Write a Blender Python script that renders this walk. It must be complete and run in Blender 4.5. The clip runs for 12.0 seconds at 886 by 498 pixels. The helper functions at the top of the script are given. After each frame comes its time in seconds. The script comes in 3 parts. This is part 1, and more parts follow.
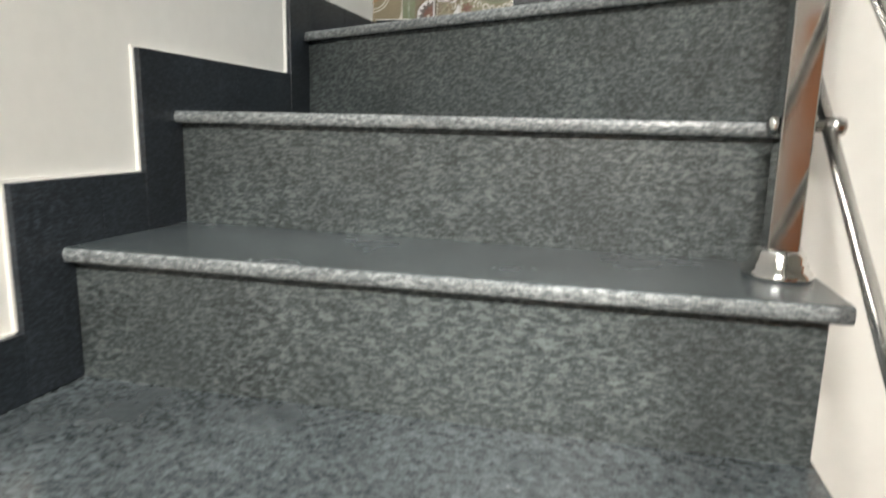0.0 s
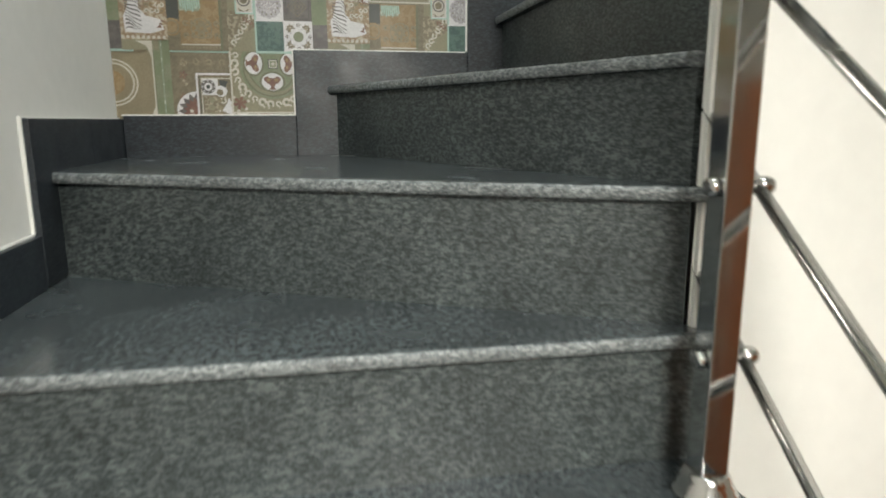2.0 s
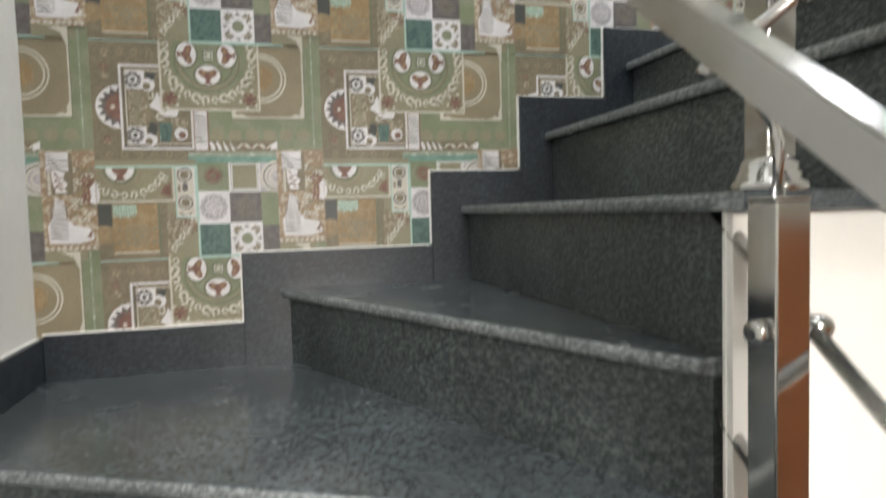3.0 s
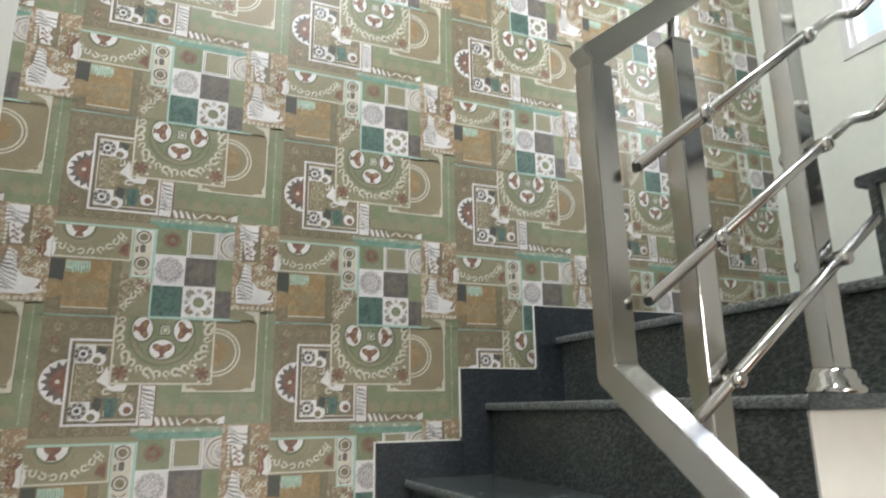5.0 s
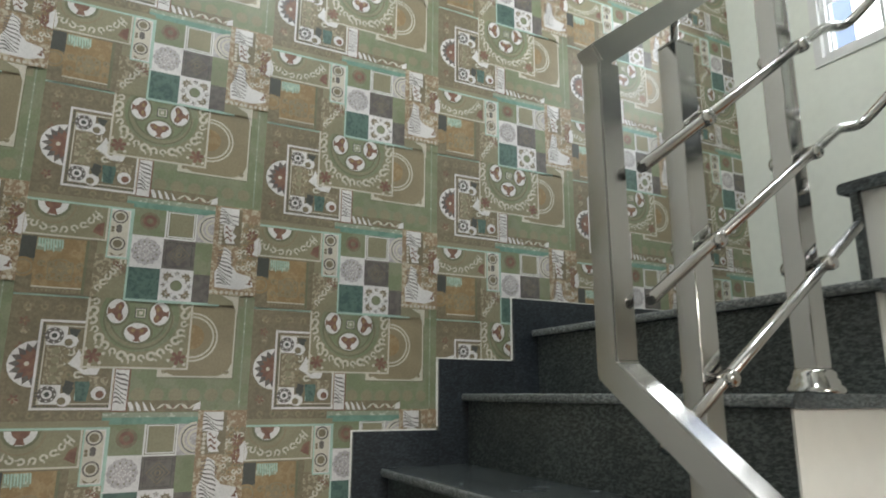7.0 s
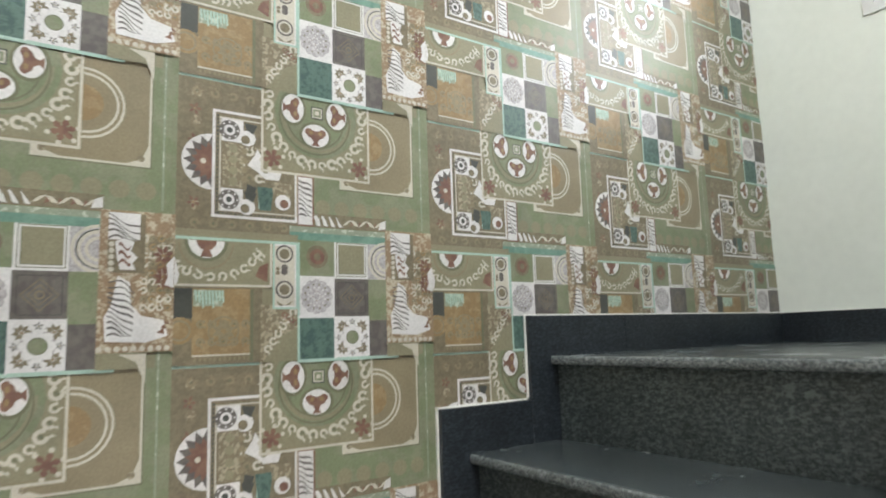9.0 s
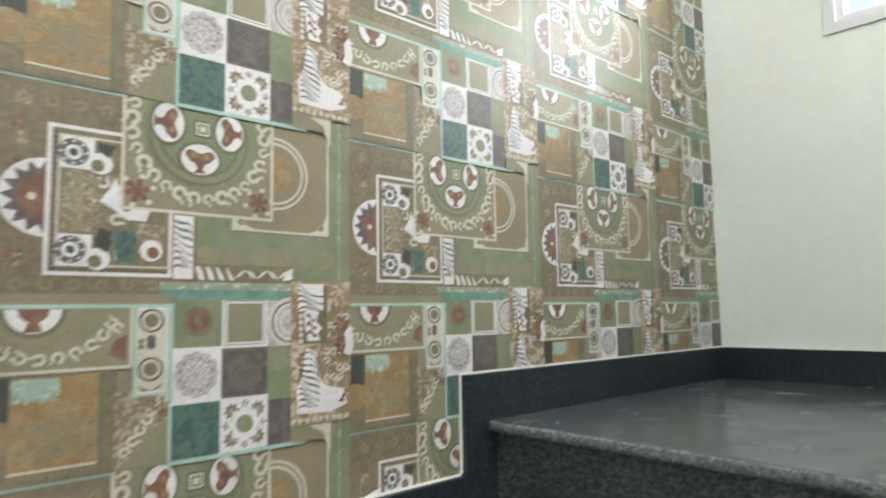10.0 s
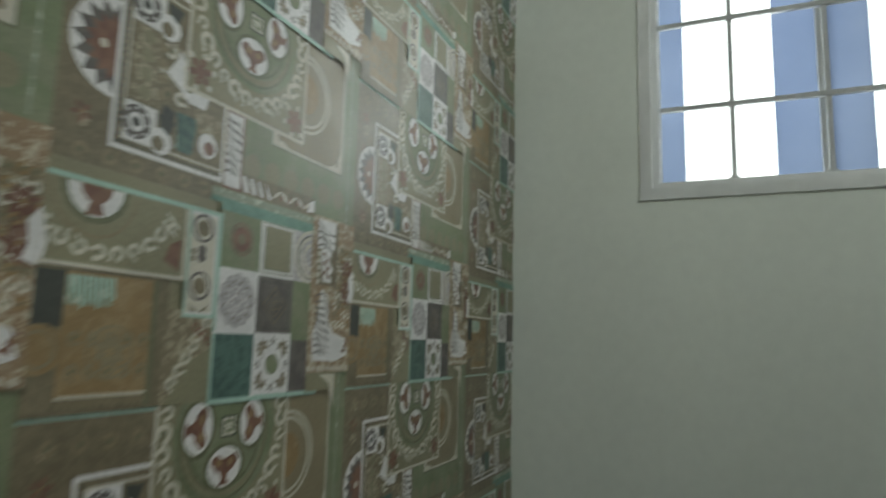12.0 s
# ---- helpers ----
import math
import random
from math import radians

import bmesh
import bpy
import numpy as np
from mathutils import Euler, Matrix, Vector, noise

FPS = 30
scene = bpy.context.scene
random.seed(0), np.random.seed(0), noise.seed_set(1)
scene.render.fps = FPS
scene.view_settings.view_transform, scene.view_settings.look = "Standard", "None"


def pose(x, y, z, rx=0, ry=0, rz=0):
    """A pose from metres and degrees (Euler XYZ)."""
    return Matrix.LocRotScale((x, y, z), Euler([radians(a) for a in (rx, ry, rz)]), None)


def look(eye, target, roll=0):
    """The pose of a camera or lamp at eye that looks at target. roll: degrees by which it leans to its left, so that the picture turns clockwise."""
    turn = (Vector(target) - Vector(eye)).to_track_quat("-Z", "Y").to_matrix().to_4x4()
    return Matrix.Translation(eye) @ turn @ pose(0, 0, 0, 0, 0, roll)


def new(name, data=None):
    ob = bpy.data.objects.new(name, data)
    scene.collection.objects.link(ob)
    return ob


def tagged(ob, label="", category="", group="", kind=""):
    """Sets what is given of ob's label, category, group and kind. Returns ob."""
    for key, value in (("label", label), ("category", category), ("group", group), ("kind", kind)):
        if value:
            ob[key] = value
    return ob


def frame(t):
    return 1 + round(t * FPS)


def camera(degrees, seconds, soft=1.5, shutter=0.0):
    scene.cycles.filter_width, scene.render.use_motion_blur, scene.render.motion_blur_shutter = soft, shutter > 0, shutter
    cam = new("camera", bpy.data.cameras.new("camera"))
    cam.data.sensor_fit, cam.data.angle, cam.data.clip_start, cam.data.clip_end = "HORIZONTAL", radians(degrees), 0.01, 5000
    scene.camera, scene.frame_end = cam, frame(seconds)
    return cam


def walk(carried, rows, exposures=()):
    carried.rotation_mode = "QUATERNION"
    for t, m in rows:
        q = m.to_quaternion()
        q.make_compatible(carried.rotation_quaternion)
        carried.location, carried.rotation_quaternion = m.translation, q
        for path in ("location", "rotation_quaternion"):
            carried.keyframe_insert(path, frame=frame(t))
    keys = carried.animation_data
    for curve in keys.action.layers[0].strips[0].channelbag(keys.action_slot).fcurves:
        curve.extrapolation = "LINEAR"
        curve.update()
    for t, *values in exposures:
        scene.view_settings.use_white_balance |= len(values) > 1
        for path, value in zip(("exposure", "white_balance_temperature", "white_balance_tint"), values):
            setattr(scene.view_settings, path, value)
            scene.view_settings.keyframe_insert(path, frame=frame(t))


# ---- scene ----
cam = camera(68.8, 12.0, soft=1.75, shutter=0.45)
PATH = [
    (0, (0.764, -2.034, 0.335), (0.281, -0.129, -0.037), 1.4),
    (0.5, (0.68, -2.001, 0.419), (0.509, -0.031, 0.116), 2.3),
    (1, (0.557, -1.979, 0.524), (0.872, -0.036, 0.169), 0.3),
    (1.5, (0.502, -1.971, 0.623), (0.95, -0.047, 0.308), 2.2),
    (2, (0.488, -1.828, 0.646), (0.871, 0.095, 0.256), -0.2),
    (2.5, (0.53, -1.645, 0.777), (0.954, 0.288, 0.487), -1.3),
    (3, (0.527, -1.632, 0.914), (1.03, 0.301, 0.799), -1.6),
    (3.5, (0.486, -1.653, 0.996), (1.086, 0.252, 1.092), -1.4),
    (3.7, (0.442, -1.647, 1.009), (1.062, 0.25, 1.138), -1.0),
    (5.3, (0.384, -1.7, 1.115), (1.221, 0.033, 1.661), -0.2),
    (5.5, (0.375, -1.708, 1.116), (1.255, -0.009, 1.698), 0.2),
    (6, (0.36, -1.724, 1.126), (1.271, -0.071, 1.788), -0.9),
    (6.5, (0.338, -1.717, 1.12), (1.228, -0.024, 1.703), 0.2),
    (7, (0.34, -1.661, 1.113), (1.224, 0.078, 1.553), 0.3),
    (7.2, (0.344, -1.629, 1.112), (1.214, 0.121, 1.535), 0.3),
    (8.8, (0.432, -1.189, 1.319), (1.471, 0.5, 1.576), -1.1),
    (9, (0.408, -1.129, 1.362), (1.543, 0.496, 1.628), -1.8),
    (9.5, (0.439, -1.04, 1.423), (1.635, 0.551, 1.618), -0.5),
    (10, (0.541, -0.926, 1.524), (1.879, 0.548, 1.718), -1.0),
    (10.5, (0.585, -0.842, 1.595), (2.109, 0.44, 1.784), -0.0),
    (11, (0.572, -0.701, 1.715), (2.239, 0.383, 1.926), -1.1),
    (11.5, (0.614, -0.637, 1.798), (2.316, 0.385, 2.039), 1.2),
    (12, (0.798, -0.539, 1.901), (2.615, 0.248, 2.186), 1.5),
]
EXPOSURES = [
    (0, 0.68, 6500, 10), (0.5, 0.5, 6500, 9), (1.5, 0.2, 6500, 4), (2.5, 0.76, 6500, 10), (3.0, 0.78, 6500, 12), (3.6, 0.62, 6500, 12),
    (5.5, 0.62, 6500, 8), (6.0, 0.22, 6500, 6), (6.5, -0.12, 6500, 5), (7.0, 0.18, 6500, 7), (9.0, 0.74, 6500, 9), (10.0, 0.74, 6500, 9),
    (10.5, 0.56, 6500, 8), (11.0, 0.26, 6500, 6), (11.5, -0.36, 6500, 3), (12, -1.05, 6500, -1),
]
walk(cam, [(t, look(eye, target, roll)) for t, eye, target, roll in PATH], EXPOSURES)

# ---- light ----
world = bpy.data.worlds.new("sky")
scene.world = world
world.use_nodes = True
sky = world.node_tree.nodes.new("ShaderNodeTexSky")
sky.sky_type, sky.sun_disc = "NISHITA", False
sky.sun_elevation, sky.sun_rotation = radians(48), radians(250)
world.node_tree.links.new(sky.outputs[0], world.node_tree.nodes["Background"].inputs[0])
world.node_tree.nodes["Background"].inputs[1].default_value = 0.12


def area_lamp(name, eye, target, sx, sy, watts, colour, spread=180):
    data = bpy.data.lights.new(name, "AREA")
    data.shape, data.size, data.size_y, data.energy, data.color = "RECTANGLE", sx, sy, watts, colour
    data.spread = radians(spread)
    ob = new(name, data)
    ob.matrix_world = look(eye, target)
    return ob


area_lamp("window_light", (2.78, -0.62, 2.68), (0.6, -0.62, 2.4), 0.5, 0.74, 18, (0.93, 0.97, 1.0))
area_lamp("hall_light", (0.75, -2.95, 1.3), (0.78, -1.4, -0.15), 0.6, 0.2, 14.5, (1.0, 0.955, 0.88), 90)
# Added wide fill without a fixture: brightens the doors mirrored in the post.
area_lamp("hall_fill_light", (0.95, -2.7, 1.45), (1.0, -2.5, 0.0), 0.6, 0.2, 8, (1.0, 0.955, 0.88), 165)
area_lamp("upper_light", (0.85, -1.8, 3.8), (1.0, -0.3, 2.5), 0.9, 0.2, 36, (0.96, 1.0, 1.0))

# ---- materials ----


def srgb(r, g, b):
    return tuple(((c / 255 / 12.92) if c <= 10 else ((c / 255 + 0.055) / 1.055) ** 2.4) for c in (r, g, b)) + (1.0,)


class Nodes:
    def __init__(self, name):
        self.mat = bpy.data.materials.new(name)
        self.mat.use_nodes = True
        self.tree = self.mat.node_tree
        self.bsdf = self.tree.nodes["Principled BSDF"]
        self.coord = self.tree.nodes.new("ShaderNodeTexCoord").outputs["Object"]

    def put(self, kind, **values):
        n = self.tree.nodes.new(kind)
        for k, v in values.items():
            n.inputs[k.replace("_", " ")].default_value = v
        return n

    def link(self, a, b):
        self.tree.links.new(a, b)

    def noise(self, scale, detail=3.0, stretch=None, rough=0.55):
        n = self.put("ShaderNodeTexNoise", Scale=scale, Detail=detail, Roughness=rough)
        vec = self.coord
        if stretch:
            m = self.put("ShaderNodeMapping", Scale=stretch)
            self.link(vec, m.inputs["Vector"])
            vec = m.outputs[0]
        self.link(vec, n.inputs["Vector"])
        return n.outputs["Fac"]

    def ramp(self, fac, stops):
        r = self.tree.nodes.new("ShaderNodeValToRGB")
        e = r.color_ramp.elements
        while len(e) < len(stops):
            e.new(0.5)
        for el, (p, c) in zip(e, stops):
            el.position, el.color = p, c
        self.link(fac, r.inputs[0])
        return r.outputs[0]

    def mix(self, fac, a, b, mode="MIX"):
        m = self.tree.nodes.new("ShaderNodeMix")
        m.data_type, m.blend_type = "RGBA", mode
        for v, i in ((fac, 0), (a, 6), (b, 7)):
            if isinstance(v, (float, int, tuple)):
                m.inputs[i].default_value = v
            else:
                self.link(v, m.inputs[i])
        return m.outputs[2]

    def bump(self, height, strength, distance=0.002):
        b = self.put("ShaderNodeBump", Strength=strength, Distance=distance)
        self.link(height, b.inputs["Height"])
        self.link(b.outputs[0], self.bsdf.inputs["Normal"])

    def done(self, colour, roughness, metallic=0.0):
        if isinstance(colour, tuple):
            self.bsdf.inputs["Base Color"].default_value = colour
        else:
            self.link(colour, self.bsdf.inputs["Base Color"])
        if isinstance(roughness, float):
            self.bsdf.inputs["Roughness"].default_value = roughness
        else:
            self.link(roughness, self.bsdf.inputs["Roughness"])
        self.bsdf.inputs["Metallic"].default_value = metallic
        return self.mat


def grey(v):
    return (v, v, v, 1.0)


def granite(name, lo, mid, hi, rough_lo, rough_hi, fleck=0.0):
    """Dark speckled stone; fleck: how strongly short pale dashes stand out."""
    n = Nodes(name)
    speck = n.noise(230, 4, (0.45, 0.45, 1.0), 0.72)
    base = n.ramp(speck, ((0.36, lo), (0.5, mid), (0.66, hi)))
    if fleck:
        dash = n.ramp(n.noise(125, 3, (0.5, 0.5, 1.25), 0.6), ((0.52, grey(0.0)), (0.6, grey(fleck))))
        patchy = n.ramp(n.noise(4, 3), ((0.35, grey(0.35)), (0.65, grey(1.0))))
        base = n.mix(n.mix(1.0, dash, patchy, "MULTIPLY"), base, tuple(min(1.0, 1.25 * v) for v in hi[:3]) + (1.0,))
    cloud = n.ramp(n.noise(5, 5), ((0.3, grey(0.66)), (0.7, grey(1.18))))
    base = n.mix(1.0, base, cloud, "MULTIPLY")
    n.bump(speck, 0.3, 0.001)
    rough = n.ramp(n.noise(9, 5), ((0.3, grey(rough_lo)), (0.7, grey(rough_hi))))
    return n.done(base, rough)


GRANITE = granite("grey_granite", (0.015, 0.019, 0.02, 1), (0.04, 0.049, 0.05, 1), (0.12, 0.138, 0.138, 1), 0.34, 0.52, 0.7)
GRANITE_POLISHED = granite("polished_granite", (0.028, 0.035, 0.038, 1), (0.057, 0.068, 0.073, 1), (0.11, 0.126, 0.133, 1), 0.12, 0.3, 0.3)
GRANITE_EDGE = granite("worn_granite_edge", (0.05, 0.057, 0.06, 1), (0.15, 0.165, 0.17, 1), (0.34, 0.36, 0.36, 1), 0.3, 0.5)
GRANITE_DARK = granite("dark_granite", (0.007, 0.009, 0.012, 1), (0.016, 0.021, 0.027, 1), (0.042, 0.052, 0.062, 1), 0.3, 0.5)


def paint(name, colour, rough=0.55):
    n = Nodes(name)
    cloud = n.ramp(n.noise(1.6, 5), ((0.3, grey(0.93)), (0.7, grey(1.03))))
    fine = n.ramp(n.noise(30, 4), ((0.3, grey(0.975)), (0.7, grey(1.02))))
    c = n.mix(1.0, n.mix(1.0, colour, cloud, "MULTIPLY"), fine, "MULTIPLY")
    n.bump(n.noise(90, 4), 0.12, 0.001)
    return n.done(c, rough)


WHITE_WALL = paint("white_wall_paint", (0.72, 0.71, 0.675, 1))
GREEN_WALL = paint("pale_grey_green_paint", (0.76, 0.785, 0.73, 1))
CAULK = paint("white_filler", (0.82, 0.81, 0.77, 1))
CEILING = paint("ceiling_paint", (0.78, 0.77, 0.74, 1))
FLOOR = granite("floor_granite", (0.1, 0.1, 0.1, 1), (0.2, 0.2, 0.19, 1), (0.3, 0.3, 0.28, 1), 0.2, 0.35)


def steel(name, rough, scale):
    n = Nodes(name)
    r = n.ramp(n.noise(scale, 4), ((0.3, grey(rough * 0.7)), (0.75, grey(rough * 1.5))))
    return n.done((0.56, 0.555, 0.54, 1), r, 1.0)


STEEL = steel("polished_steel", 0.1, 14)
STEEL_SATIN = steel("satin_steel_tube", 0.17, 9)
STEEL_BAR = steel("brushed_steel_bar", 0.2, 40)
n = Nodes("black_rubber")
RUBBER = n.done(n.ramp(n.noise(30, 3), ((0.3, grey(0.02)), (0.7, grey(0.04)))), 0.6)

n = Nodes("brown_door_wood")
grain = n.noise(6, 5, (9.0, 9.0, 0.7), 0.65)
WOOD = n.done(n.ramp(grain, ((0.3, srgb(168, 108, 74)), (0.7, srgb(206, 146, 106)))), 0.38)

n = Nodes("white_window_frame")
FRAME = n.done(n.ramp(n.noise(12, 4), ((0.3, grey(0.68)), (0.7, grey(0.78)))), 0.4)
n = Nodes("grille_paint")
GRILLE = n.done(n.ramp(n.noise(20, 4), ((0.3, grey(0.42)), (0.7, grey(0.55)))), 0.5)

n = Nodes("blue_film_glass")
film = n.put("ShaderNodeBsdfTranslucent")
n.link(n.ramp(n.noise(4, 4), ((0.3, (0.15, 0.175, 0.235, 1)), (0.7, (0.195, 0.22, 0.28, 1)))), film.inputs[0])
both = n.put("ShaderNodeMixShader", Fac=0.12)
n.link(film.outputs[0], both.inputs[1])
n.link(n.bsdf.outputs[0], both.inputs[2])
n.link(both.outputs[0], n.tree.nodes["Material Output"].inputs["Surface"])
BLUE_GLASS = n.done((0.4, 0.46, 0.55, 1), 0.2)

# Wallpaper inks
INKS = {}


def ink(name, rgb, patch=None, patch_scale=70.0, cut=0.5, rough=0.4, spread=0.12):
    n = Nodes("wallpaper_" + name)
    tone = lambda q: srgb(*(0.86 * c + 0.14 * sum(q) / 3 + e for c, e in zip(q, (0, 0, 11))))
    c = tone(rgb)
    if patch:
        soft = n.noise(patch_scale, 3, None, 0.6)
        c = n.ramp(soft, ((cut - 0.04, c), (cut + 0.04, tone(patch))))
    big = n.ramp(n.noise(11, 4), ((0.3, grey(1 - spread)), (0.7, grey(1 + spread))))
    c = n.mix(1.0, c, big, "MULTIPLY")
    weave = n.ramp(n.noise(240, 4), ((0.35, grey(0.91)), (0.65, grey(1.07))))
    c = n.mix(1.0, c, weave, "MULTIPLY")
    n.bump(n.noise(120, 5), 0.2, 0.001)
    n.bsdf.inputs["Specular IOR Level"].default_value = 0.4
    n.done(c, n.ramp(n.noise(18, 4), ((0.3, grey(rough - 0.08)), (0.7, grey(rough + 0.1)))))
    INKS[name] = n.mat


ink("olive", (138, 132, 92))
ink("green", (122, 131, 86), (130, 134, 94), 20)
ink("brown", (128, 116, 80), (118, 106, 72), 90, 0.5)
ink("ochre", (146, 119, 68), (156, 131, 82), 45, 0.52)
ink("khaki", (139, 126, 86))
ink("teal", (84, 112, 90), (68, 94, 76), 110, 0.52)
ink("white", (212, 208, 195))
ink("cream", (196, 188, 160))
ink("mint", (160, 190, 164))
ink("grey_brown", (108, 101, 84), (96, 89, 74), 60)
ink("dark", (74, 76, 58))
ink("rust", (132, 96, 66), (120, 84, 58), 60)
ink("floral", (150, 124, 84), (184, 170, 134), 120, 0.54)
ink("scroll", (128, 116, 80), (166, 154, 116), 130, 0.53)
ink("grey", (162, 155, 144), (184, 178, 168), 210, 0.5)
ink("pale_green", (140, 150, 116), (186, 190, 160), 90, 0.58)

ink("sea", (112, 150, 120), (102, 140, 112), 40)
ink("ring_shade", (112, 112, 74))

# ---- building helpers ----


def part(name, bm, material, parent=None, label="", smooth=False):
    me = bpy.data.meshes.new(name)
    bm.normal_update()
    bm.to_mesh(me)
    bm.free()
    for m in material if isinstance(material, (list, tuple)) else (material,):
        me.materials.append(m)
    if smooth:
        for p in me.polygons:
            p.use_smooth = True
    ob = new(name, me)
    ob.parent = parent
    if label:
        ob["label"] = label
    return ob


def add_box(bm, lo, hi):
    m = Matrix.Translation([(a + b) / 2 for a, b in zip(lo, hi)]) @ Matrix.Diagonal([b - a for a, b in zip(lo, hi)] + [1])
    return bmesh.ops.create_cube(bm, size=1, matrix=m)["verts"]


def box(lo, hi, bevel=0.0):
    bm = bmesh.new()
    add_box(bm, lo, hi)
    if bevel:
        bmesh.ops.bevel(bm, geom=bm.edges[:], offset=bevel, segments=2, affect="EDGES", profile=0.5)
    return bm


def prism(plan, z0, z1, front=0.0):
    """A slab over a plan; front: rounding of the first side's edges."""
    bm = bmesh.new()
    low = [bm.verts.new((x, y, z0)) for x, y in plan]
    top = [bm.verts.new((x, y, z1)) for x, y in plan]
    k = len(plan)
    bm.faces.new(top)
    bm.faces.new(low[::-1])
    for i in range(k):
        bm.faces.new((low[i], low[(i + 1) % k], top[(i + 1) % k], top[i]))
    bmesh.ops.recalc_face_normals(bm, faces=bm.faces[:])
    if front:
        edges = [bm.edges.get((top[0], top[1])), bm.edges.get((low[0], low[1]))]
        bmesh.ops.bevel(bm, geom=edges, offset=front, segments=3, affect="EDGES", profile=0.5)
    return bm


def tube(points, radius, sides=12, bm=None, bend=0.0):
    """A round bar along points, with its corners eased by bend."""
    pts = [Vector(p) for p in points]
    if bend:
        eased = [pts[0]]
        for a, b, c in zip(pts, pts[1:], pts[2:]):
            p, q = b + (a - b).normalized() * bend, b + (c - b).normalized() * bend
            eased += [p.lerp(b, f).lerp(b.lerp(q, f), f) for f in (0, 0.25, 0.5, 0.75, 1)]
        pts = eased + [pts[-1]]
    bm = bm or bmesh.new()
    rings = []
    for i, p in enumerate(pts):
        d = (pts[min(i + 1, len(pts) - 1)] - pts[max(i - 1, 0)]).normalized()
        q = d.to_track_quat("Z", "Y")
        rings.append([bm.verts.new(p + q @ Vector((radius * math.cos(a), radius * math.sin(a), 0))) for a in (2 * math.pi * s / sides for s in range(sides))])
    for r, s in zip(rings, rings[1:]):
        for i in range(sides):
            bm.faces.new((r[i], r[(i + 1) % sides], s[(i + 1) % sides], s[i]))
    bm.faces.new(rings[0][::-1])
    bm.faces.new(rings[-1])
    return bm


def lathe(profile, at, axis="Z", sides=24, bm=None):
    """A turned piece: profile of (radius, height) about an axis."""
    bm = bm or bmesh.new()
    turn = {"Z": Matrix.Identity(4), "X": pose(0, 0, 0, 0, 90, 0), "Y": pose(0, 0, 0, -90, 0, 0)}[axis]
    m = Matrix.Translation(at) @ turn
    rings = [[bm.verts.new(m @ Vector((r * math.cos(a), r * math.sin(a), h))) for a in (2 * math.pi * s / sides for s in range(sides))] for r, h in profile]
    for r, s in zip(rings, rings[1:]):
        for i in range(sides):
            bm.faces.new((r[i], r[(i + 1) % sides], s[(i + 1) % sides], s[i]))
    bm.faces.new(rings[0][::-1])
    bm.faces.new(rings[-1])
    return bm


def square_tube(points, wide, high, bm=None):
    """A square tube whose path bends in one upright plane, mitred at its corners."""
    pts = [Vector(p) for p in points]
    bm = bm or bmesh.new()
    flat = max(((b - a).cross((0, 0, 1)) for a, b in zip(pts, pts[1:])), key=lambda v: v.length).normalized()
    rings = []
    for i, p in enumerate(pts):
        a = (p - pts[i - 1]).normalized() if i else None
        b = (pts[i + 1] - p).normalized() if i + 1 < len(pts) else None
        na = flat.cross(a or b)
        nb = flat.cross(b or a)
        up = (na + nb).normalized()
        up = up / max(0.3, up.dot(na))
        rings.append([bm.verts.new(p + flat * wide / 2 * s + up * high / 2 * t) for s, t in ((-1, -1), (1, -1), (1, 1), (-1, 1))])
    for r, s in zip(rings, rings[1:]):
        for i in range(4):
            bm.faces.new((r[i], r[(i + 1) % 4], s[(i + 1) % 4], s[i]))
    bm.faces.new(rings[0][::-1])
    bm.faces.new(rings[-1])
    bmesh.ops.recalc_face_normals(bm, faces=bm.faces[:])
    bmesh.ops.bevel(bm, geom=bm.edges[:], offset=0.0025, segments=2, affect="EDGES")
    return bm


def thing(name, label, category, group="", kind="", at=(0, 0, 0)):
    ob = new(name)
    ob.location = at
    return tagged(ob, label, category, group, kind)


# ---- the shell ----
XR, TOP, BACK, LOW = 2.537, 4.25, -3.4, -1.25
WIN = (-1.36, -0.351, 2.283, 3.12)  # y from, y to, z from, z to


def structure(name, bm, material, label):
    ob = part(name, bm, material)
    return tagged(ob, label, "wall", kind="structure")


structure("wall_west", box((-0.2, BACK, LOW), (0, 0.2, TOP)), WHITE_WALL, "smooth white painted stairwell wall")
structure("wall_north", box((0, 0.004, LOW), (XR + 0.2, 0.2, TOP)), WHITE_WALL, "stairwell wall under patterned green wallpaper")
structure("wall_south", box((-0.2, BACK - 0.2, LOW), (XR + 0.2, BACK, TOP)), WHITE_WALL, "white painted hall wall behind the stairs")
bm = bmesh.new()
add_box(bm, (XR, BACK, LOW), (XR + 0.2, WIN[0], TOP))
add_box(bm, (XR, WIN[1], LOW), (XR + 0.2, 0.004, TOP))
add_box(bm, (XR, WIN[0], LOW), (XR + 0.2, WIN[1], WIN[2]))
add_box(bm, (XR, WIN[0], WIN[3]), (XR + 0.2, WIN[1], TOP))
structure("wall_east", bm, GREEN_WALL, "pale grey-green painted wall with a window opening")
tagged(part("floor", box((-0.2, BACK, LOW - 0.1), (XR + 0.2, 0.2, LOW)), FLOOR), "grey stone hall floor", "floor", kind="structure")
tagged(part("ceiling", box((-0.2, BACK - 0.2, TOP), (XR + 0.2, 0.2, TOP + 0.15)), CEILING), "white painted stairwell ceiling", "ceiling", kind="structure")

# ---- the staircase ----
IN_X, IN_Y = 1.022, -1.045  # open edges of the lower and the middle flight
SLAB = 0.022
UP_X, UP_Y, UP_Z = 1.5, -0.975, 1.494  # first corner of the upper flight


class Step:
    def __init__(self, z, below, front, rest):
        self.z, self.below, self.front, self.rest = z, below, front, rest


